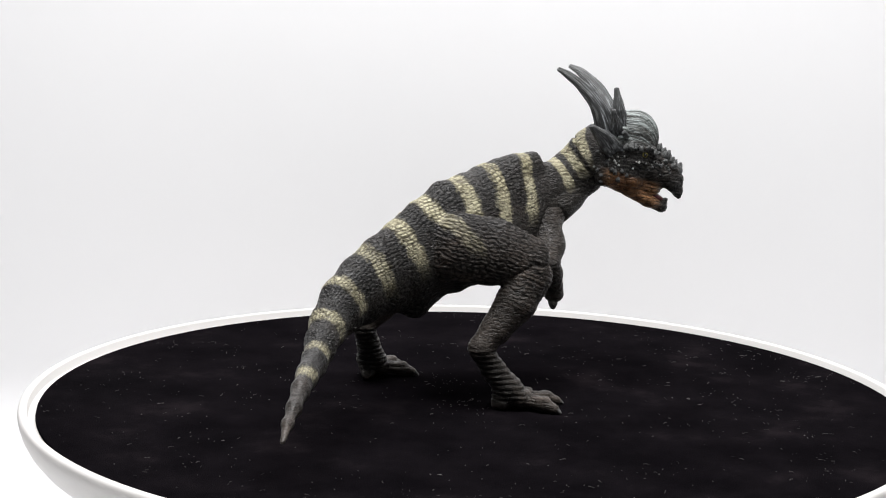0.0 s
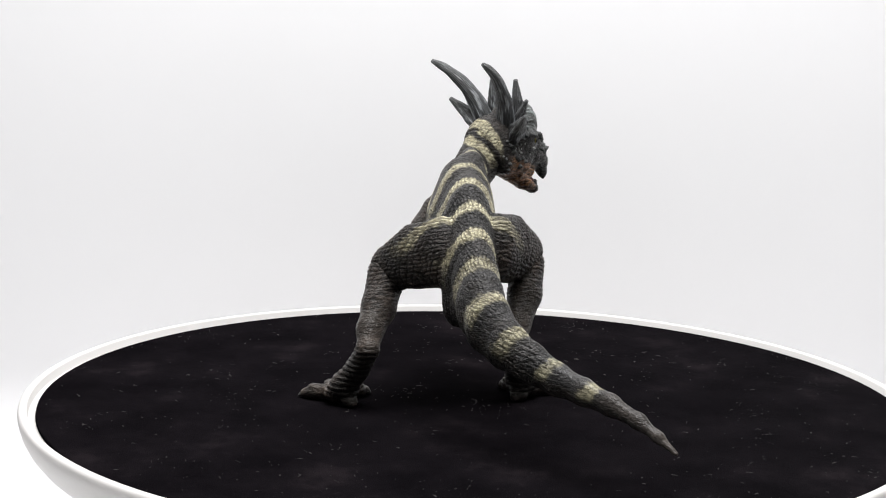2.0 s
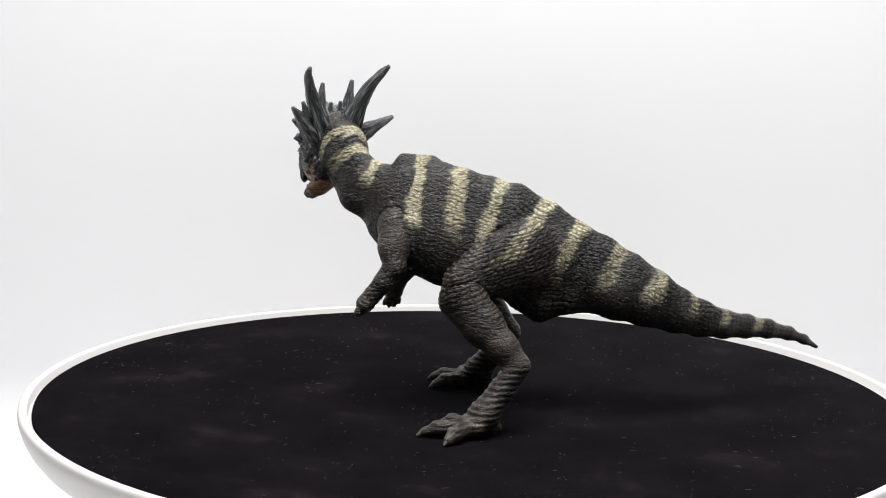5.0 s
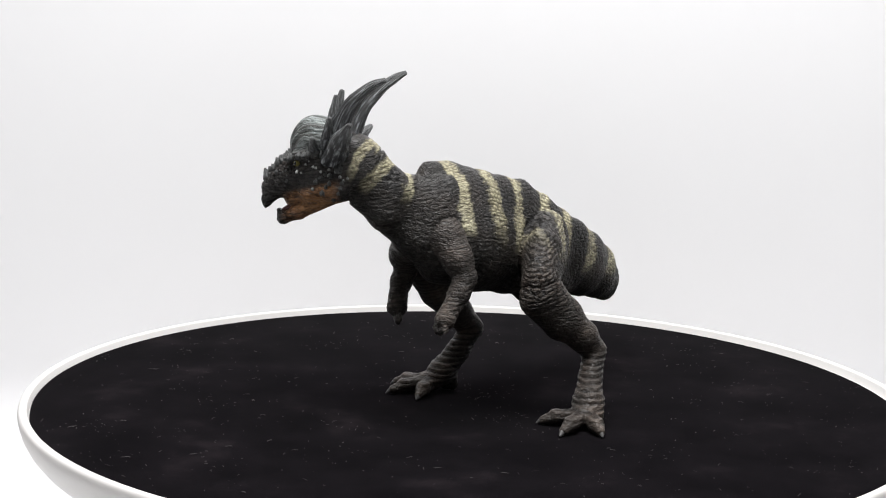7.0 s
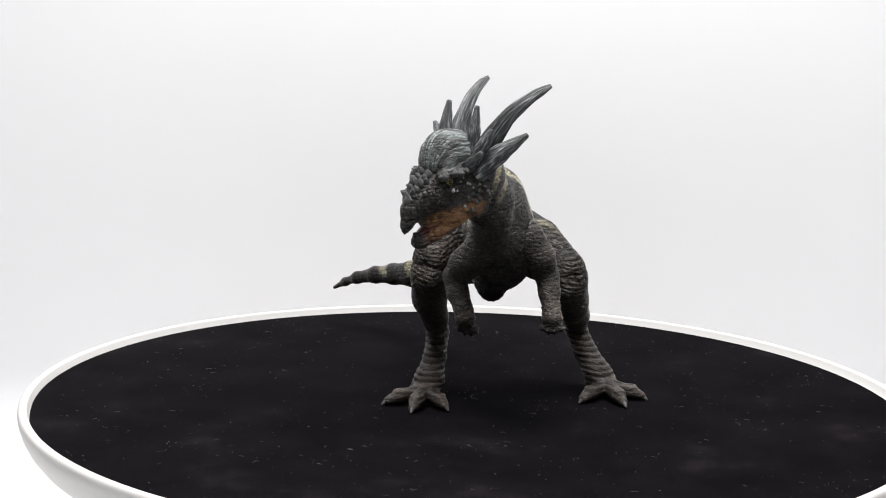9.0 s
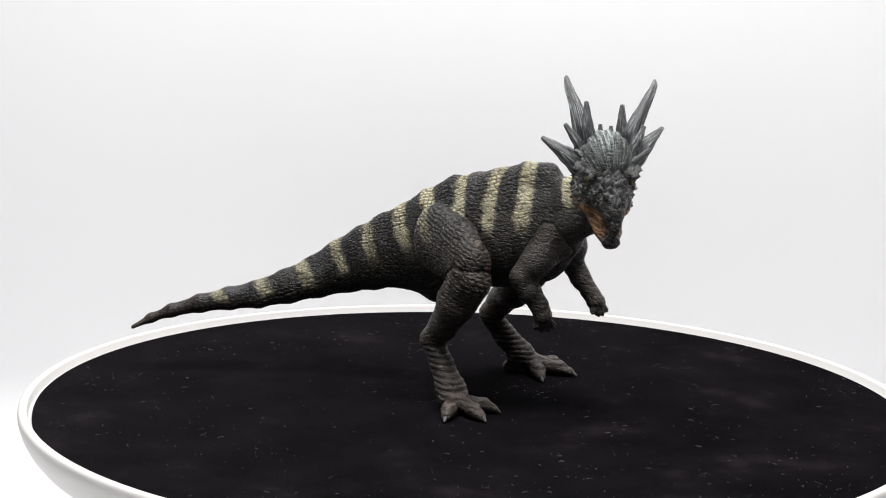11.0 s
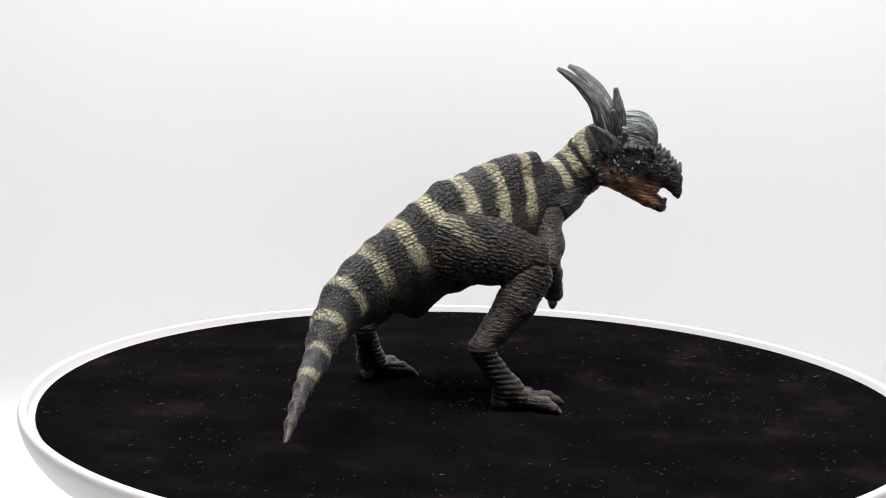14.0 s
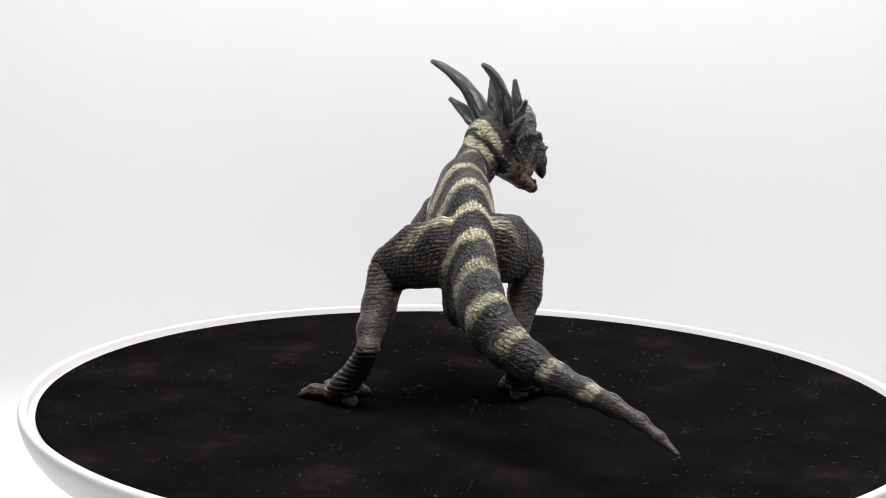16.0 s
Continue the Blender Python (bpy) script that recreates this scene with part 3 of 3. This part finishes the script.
def build_skin():
    f = figurine_field(0.38)
    verts, quads, tags = f.skin()
    verts = relax(verts, quads, 2, 0.5)
    masses = tags
    tags = np.where(tags == THIGH_R, LEG_R, np.where(tags == THIGH_L, LEG_L, tags))
    cols = paint(verts, tags)
    whole = bpy.data.meshes.new("whole")
    whole.from_pydata((verts * 0.001).tolist(), [], quads.tolist())
    whole.update()
    normals = np.zeros(len(verts) * 3)
    whole.vertices.foreach_get("normal", normals)
    normals = normals.reshape(-1, 3)
    # scales in rows that follow the trunk and the limbs
    legs = np.isin(tags, (LEG_R, LEG_L))
    skull = np.isin(tags, (HEAD, JAW))
    crease = scale_rows(verts, masses)
    crease = smooth_step(crease, 0.02, np.where(legs, 0.36, 0.30))
    deep = 0.45 + 0.55 * smooth_step(wobble(verts, 0.10, 61), -0.5, 0.6)
    deep = np.where(legs, (0.75 + 0.25 * deep) * (0.4 + 0.6 * smooth_step(verts[:, 2], 30, 42)), deep)
    crease = 1 - deep * (1 - crease)
    cols["crease"] = crease
    dome = cols["grey"]
    crease = cols["crease"] = np.maximum(crease, dome)
    hb_ = (verts[:, 0] - 44) * HL.x + verts[:, 1] * HL.y
    fan_ = np.arctan2(hb_, np.maximum(verts[:, 2] - 76, 2.0)) * 16
    calm = (1 - 0.8 * dome) * np.where(np.isin(tags, (LEG_R, LEG_L)), 0.45 + 0.55 * smooth_step(verts[:, 2], 30, 42), 1.0) * np.where(np.isin(tags, (HEAD, JAW)), 0.55, 1.0) * (1 - 0.5 * smooth_step(-verts[:, 0], 80, 100)) * smooth_step(verts[:, 2], 1.0, 4.0)
    # folds where limbs and trunk meet
    kind = np.where(np.isin(tags, (TAIL, NECK)), BODY, np.where(skull, HEAD, masses))
    edges = np.concatenate([quads[:, (0, 1)], quads[:, (1, 2)], quads[:, (2, 3)], quads[:, (3, 0)]])
    seam = np.zeros(len(verts))
    split = edges[kind[edges[:, 0]] != kind[edges[:, 1]]]
    seam[split.ravel()] = 1
    seam[skull] = 0
    degree = np.bincount(edges.ravel(), minlength=len(verts)) + 1e-6
    fold = seam
    for _ in range(4):
        total = np.bincount(edges[:, 0], fold[edges[:, 1]], len(verts)) + np.bincount(edges[:, 1], fold[edges[:, 0]], len(verts))
        fold = np.maximum(seam, total / degree)
    tip = smooth_step(-verts[:, 0], 74, 92)
    shin = legs * (1 - smooth_step(verts[:, 2], 24, 36))
    cols["rough"] = 0.92 * (1 - 0.65 * tip) * (1 - 0.3 * shin) * (1 - 0.15 * cols["stripe"])
    calm = calm * (1 - 0.6 * tip)
    ripple = -0.75 * np.where(masses == LEG_L, 0.15, np.where(np.isin(masses, (LEG_R, ARM_R, ARM_L)), 0.4, 1.0)) * fold * (verts[:, 2] > 6) * smooth_step(verts[:, 0], -16, -4) + legs * (1 - shin) * 0.08 * (crease - 0.6) + 0.04 * wobble(verts, 1.1, 11) + 0.10 * (1 - 0.75 * tip) * wobble(verts, 0.34, 12) + calm * (0.30 * crease - 0.26) + dome * 0.24 * np.sin(fan_ * 2.6 + 1.2 * wobble(verts, 0.25, 41))
    ring = np.isin(tags, (LEG_R, LEG_L)) * (1 - smooth_step(verts[:, 2], 18, 24)) * smooth_step(verts[:, 2], 1.5, 4)
    wave = np.sin(verts[:, 2] * 3.5 + 0.8 * wobble(verts, 0.3, 4))
    cols["crease"] = np.minimum(crease, 1 - 0.8 * ring * (1 - smooth_step(wave, -0.9, 0.1)))
    ripple = ripple + ring * 0.15 * wave
    verts = verts + normals * ripple[:, None]
    verts[:, 2] = np.maximum(verts[:, 2], -0.75)
    face_tag = tags[quads[:, 0]]
    names = {BODY: ("torso", ""), TAIL: ("tail", ""), NECK: ("neck", ""), HEAD: ("head", "grey domed head with orange cheeks"), JAW: ("lower_jaw", "orange-brown open lower jaw"), LEG_R: ("leg", ""), LEG_L: ("leg", ""), ARM_R: ("arm", ""), ARM_L: ("arm", "")}
    made = {}
    for tag, (name, label) in names.items():
        q = quads[face_tag == tag]
        used, inverse = np.unique(q, return_inverse=True)
        me = bpy.data.meshes.new(name)
        me.from_pydata((verts[used] * 0.001).tolist(), [], inverse.reshape(q.shape).tolist())
        me.materials.append(SKIN)
        me.shade_smooth()
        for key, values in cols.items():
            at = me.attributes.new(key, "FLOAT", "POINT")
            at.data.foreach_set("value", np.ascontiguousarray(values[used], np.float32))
        v = verts[used]
        ha, hb = (v[:, 0] - 44) * HF.x + v[:, 1] * HF.y, (v[:, 0] - 44) * HL.x + v[:, 1] * HL.y
        fan = np.arctan2(hb, np.maximum(v[:, 2] - 76, 2.0)) * 16
        at = me.attributes.new("streak", "FLOAT_VECTOR", "POINT")
        at.data.foreach_set("vector", np.stack([2.1 * fan, 0.12 * ha, 0.10 * v[:, 2]], 1).astype(np.float32).ravel())
        made[tag] = part(name, me, figurine, label)
    whole.vertices.foreach_set("co", (verts * 0.001).ravel())
    whole.update()
    whole.vertices.foreach_get("normal", flat := np.zeros(len(verts) * 3))
    flat = flat.reshape(-1, 3)
    for tag in names:
        used = np.unique(quads[face_tag == tag])
        made[tag].data.normals_split_custom_set_from_vertices(flat[used].tolist())
    bpy.data.meshes.remove(whole)
    return made


PARTS = build_skin()


def spike_mesh(name, points, radii, mat, flat=0.85, n=22, grooves=0.15, seed=1):
    """A grooved horn along a curve of points (mm), rounded at its tip."""
    rng = np.random.RandomState(seed)
    c = np.array(points, float)
    k = np.arange(len(c))
    u = np.linspace(0, len(c) - 1, 26)
    # smooth the curve a little
    p = np.stack([np.interp(u, k, c[:, i]) for i in range(3)], 1)
    for _ in range(4):
        p[1:-1] = 0.25 * p[:-2] + 0.5 * p[1:-1] + 0.25 * p[2:]
    r = np.interp(u, k, radii)
    verts, faces, along = [], [], []
    ph = rng.rand(5) * 6.28
    for i in range(len(p)):
        t = p[min(i + 1, len(p) - 1)] - p[max(i - 1, 0)]
        t /= np.linalg.norm(t)
        side = np.cross(t, (HL.x, HL.y, 0))
        side /= np.linalg.norm(side)
        other = np.cross(t, side)
        for j in range(n):
            a = 2 * math.pi * j / n
            g = 1 + grooves * (math.sin(3 * a + ph[0] + 0.08 * i) + 0.7 * math.sin(5 * a + ph[1]) + 0.45 * math.sin(9 * a + ph[2] + 0.15 * i) + 0.35 * math.sin(0.9 * i + ph[3] + 2 * a)) * (1 - 0.45 * i / len(p))
            q = p[i] + r[i] * g * (math.cos(a) * side + flat * math.sin(a) * other)
            verts.append(q * 0.001)
            along.append((4.2 * math.cos(a) + seed, 4.2 * math.sin(a), i * 0.21))
    for i in range(len(p) - 1):
        for j in range(n):
            m = (j + 1) % n
            faces.append((i * n + j, i * n + m, (i + 1) * n + m, (i + 1) * n + j))
    verts.append((p[-1] + (p[-1] - p[-2]) * 0.35) * 0.001)
    along.append((seed, 0, 5.1))
    last = (len(p) - 1) * n
    for j in range(n):
        faces.append((last + j, last + (j + 1) % n, len(verts) - 1))
    me = mesh_of(name, verts, faces, mat)
    at = me.attributes.new("along", "FLOAT_VECTOR", "POINT")
    at.data.foreach_set("vector", np.array(along, np.float32).ravel())
    return me


HORNS = [
    ([H(17.5, -7.0, 87), H(15.6, -9.2, 94.5), H(12.2, -10.6, 100.8), H(7.2, -12.5, 106.0), H(3.0, -13.4, 109.0), H(0.0, -13.7, 110.6)], (4.2, 3.2, 2.4, 1.75, 1.3, 0.7)),
    ([H(17.5, 3.0, 87), H(15.6, 5.8, 94.5), H(12.2, 9.0, 100.8), H(7.2, 12.0, 105.8), H(3.0, 13.9, 108.6), H(-0.2, 14.4, 110.0)], (4.2, 3.2, 2.4, 1.75, 1.3, 0.7)),
    ([H(21.8, -6.5, 89), H(21.0, -8.4, 97), H(19.6, -8.9, 104.6)], (2.6, 2.1, 0.75)),
    ([H(20, 2.6, 90), H(19.2, 2.5, 97), H(18.3, 2.4, 103.8)], (2.4, 1.9, 0.75)),
    ([H(20, -8, 83), H(17.2, -14, 87.8), H(13.1, -21.6, 92.5)], (3.9, 2.9, 0.75)),
    ([H(19, 4.0, 84), H(15, 10.0, 90.5), H(10.3, 16.2, 96.2)], (3.9, 2.9, 0.75)),
    ([H(20.5, -8, 88), H(20.4, -11.5, 92.5), H(19.7, -15.2, 97.6)], (2.4, 1.8, 0.75)),
    ([H(20.5, 5, 88), H(19.6, 7.2, 92.5), H(18.4, 9.4, 97.4)], (2.4, 1.8, 0.75)),
    ([H(24.5, 5, 86), H(24, 8.0, 88.5), H(23.4, 11.0, 91)], (1.8, 1.3, 0.75)),
    ([H(19.8, -3.6, 89), H(18.8, -3.9, 93.4), H(18.0, -4.1, 97.6)], (1.7, 1.2, 0.6)),
    ([H(20.0, -0.6, 90), H(19.0, -0.7, 93.8), H(18.2, -0.8, 97.2)], (1.6, 1.1, 0.6)),
    ([H(24.5, -6.5, 86), H(24, -9.0, 88.0), H(23.2, -12.0, 90)], (1.8, 1.3, 0.75)),
]
for i, (pts_, rad_) in enumerate(HORNS):
    part("horn", spike_mesh("horn", pts_, rad_, HORN, seed=i + 2), PARTS[HEAD], "long grooved grey horn" if i < 2 else "short grooved grey horn")
part("nose_horn", spike_mesh("nose_horn", [M(39.6, 0, 75.0), M(41.2, 0, 76.8), M(42.3, 0, 79.4)], (2.7, 1.8, 0.35), HORN, seed=30), PARTS[HEAD])

for tag in (LEG_R, LEG_L):
    bx, by = TOE_BASE[tag]
    for i, (tx, ty) in enumerate(TOES[tag]):
        q = [np.array((bx + s * (tx - bx), by + s * (ty - by), z)) for s, z in ((0.80, 1.4), (0.9, 1.0), (1.03, -0.3))]
        part("claw", spike_mesh("claw", q, (1.35, 1.15, 0.4), CLAW, 0.9, 10, 0.03, 40 + i), PARTS[tag], "grey rounded claw")


def ball(name, centre, radii, mat, turn=None):
    bm = bmesh.new()
    bmesh.ops.create_icosphere(bm, subdivisions=3, radius=1.0)
    m = Matrix.Translation(Vector(centre) * 0.001) @ (turn or Matrix()) @ Matrix.Diagonal((radii[0] * 0.001, radii[1] * 0.001, radii[2] * 0.001, 1))
    bm.transform(m)
    me = bpy.data.meshes.new(name)
    bm.to_mesh(me)
    bm.free()
    me.materials.append(mat)
    me.shade_smooth()
    return me


HEAD_TURN = Matrix(((HF.x, HL.x, 0, 0), (HF.y, HL.y, 0, 0), (0, 0, 1, 0), (0, 0, 0, 1)))
for s in (-1, 1):
    eye = part("eye", ball("eye", M(30.2, s * 6.6, 82.2), (1.2, 1.1, 1.0), EYEBALL, HEAD_TURN), PARTS[HEAD], "small amber eye with black pupil")
    part("pupil", ball("pupil", M(30.5, s * 7.3, 82.2), (0.6, 0.6, 0.7), PUPIL, HEAD_TURN), eye)


# ---- knobs on the head ----
def knob_mesh(mat):
    bm = bmesh.new()
    bmesh.ops.create_icosphere(bm, subdivisions=2, radius=1.0)
    for v in bm.verts:
        up = max(v.co.z, 0)
        k = 1 + 0.16 * math.sin(5 * v.co.x + 2 * v.co.y) + 0.12 * math.sin(7 * v.co.y + 1)
        v.co.x *= (1 - 0.62 * up) * k
        v.co.y *= (1 - 0.56 * up) * k
        v.co.z *= 1.05 + 0.15 * up
    me = bpy.data.meshes.new("scute")
    bm.to_mesh(me)
    bm.free()
    me.materials.append(mat)
    me.shade_smooth()
    return me


def head_tree():
    verts, faces = [], []
    for tag in (HEAD, JAW, NECK):
        me = PARTS[tag].data
        o = len(verts)
        verts += [v.co.copy() for v in me.vertices]
        faces += [[o + i for i in p.vertices] for p in me.polygons]
    return BVHTree.FromPolygons(verts, faces)


def knobs():
    rng = np.random.RandomState(12)
    tree, me, pale = head_tree(), knob_mesh(KNOB), knob_mesh(PALE_KNOB)
    spots = []
    for s in (-1, 1):
        # brow, behind the eye, jaw corner
        spots += [(22 + 1.9 * i, s, 85.6 - 0.25 * i, 1.2) for i in range(7)]
        spots += [(27.5 + 2.0 * i, s, 79.6 - 0.1 * i, 0.55) for i in range(6)]
        spots += [(15.5 + 1.2 * i, s, 83 - 1.9 * i, 1.15) for i in range(6)]
        spots += [(19.5 + 1.3 * i, s, 81.5 - 1.7 * i, 0.75) for i in range(5)]
        spots += [(13.5 + 1.0 * i, s, 78 - 1.6 * i, 0.7) for i in range(5)]
        spots += [(33 + 1.6 * i, s, 84.0 - 1.25 * i, 1.1) for i in range(5)]
        spots += [(32 + rng.rand() * 8, s, 76 + rng.rand() * 5, 0.35 + 0.25 * rng.rand()) for i in range(14)]
        spots += [(15 + rng.rand() * 12, s, 77 + rng.rand() * 7, 0.35 + 0.3 * rng.rand()) for i in range(16)]
    for a, s, z, r in spots:
        a, z, r = a + rng.randn() * 0.45, z + rng.randn() * 0.4, r * (0.55 + 0.6 * rng.rand())
        start = Vector(M(a, s * 20, z)) * 0.001
        hit, normal, _, _ = tree.ray_cast(start, -s * HL, 0.02)
        if hit is None:
            continue
        ob = part("scute", pale if r < 0.62 and a < 31 else me, PARTS[HEAD])
        r *= 0.85 + 0.3 * rng.rand()
        ob.matrix_basis = Matrix.Translation(hit) @ normal.to_track_quat("Z", "Y").to_matrix().to_4x4() @ Matrix.Diagonal((r * 0.001, r * 0.001 * (0.75 + 0.4 * rng.rand()), r * 0.0012, 1))
    for a, r in ((34.3, 1.5), (35.9, 1.2), (37.3, 1.6), (38.9, 1.2)):
        for b in (-1.5, 1.5):
            hit, normal, _, _ = tree.ray_cast(Vector(M(a, b, 110)) * 0.001, Vector((0, 0, -1)), 0.05)
            if hit is not None:
                ob = part("scute", me, PARTS[HEAD])
                lean = (normal + Vector((0, 0, 0.8)) + 0.3 * HF).normalized()
                ob.matrix_basis = Matrix.Translation(hit) @ lean.to_track_quat("Z", "Y").to_matrix().to_4x4() @ Matrix.Diagonal((r * 0.0010, r * 0.0009, r * 0.0011, 1))


knobs()

# tongue between the jaws
part("tongue", ball("tongue", M(33.0, 0, 67.9), (4.2, 1.9, 1.0), MOUTH, HEAD_TURN @ Matrix.Rotation(radians(24), 4, "Y")), PARTS[JAW], "dark red tongue")


# ---- motion: the dish, the lint and the figurine turn together ----
SPEED = 25.735
# the motor does not run quite evenly: degrees ahead of or behind the steady turn
UNEVEN = {0.0: -0.05, 0.5: -0.45, 1.0: 0.1, 1.5: -0.55, 2.0: -0.07, 2.5: -0.05, 3.0: 0.6, 3.5: 0.12, 4.0: -0.4, 6.5: -0.05, 7.0: 0.45, 7.5: -0.3, 8.0: 0.12, 8.5: -0.25, 9.0: 0.7,
          11.5: 0.17, 12.0: 0.4, 12.5: -0.2, 13.0: 0.65, 13.5: 0.08, 14.0: 0.08, 14.5: -0.75, 15.0: 0.1, 15.5: -0.6, 16.0: -0.17}


def turned(t):
    return pose(0, 0, 0, 0, 0, SPEED * (t - 12.0) + UNEVEN.get(t, 0.0))


def motions():
    rows = [(0.5 * i, turned(0.5 * i)) for i in range(33)]
    walk(platter, rows)
    walk(lint, rows)
    walk(figurine, rows)


motions()
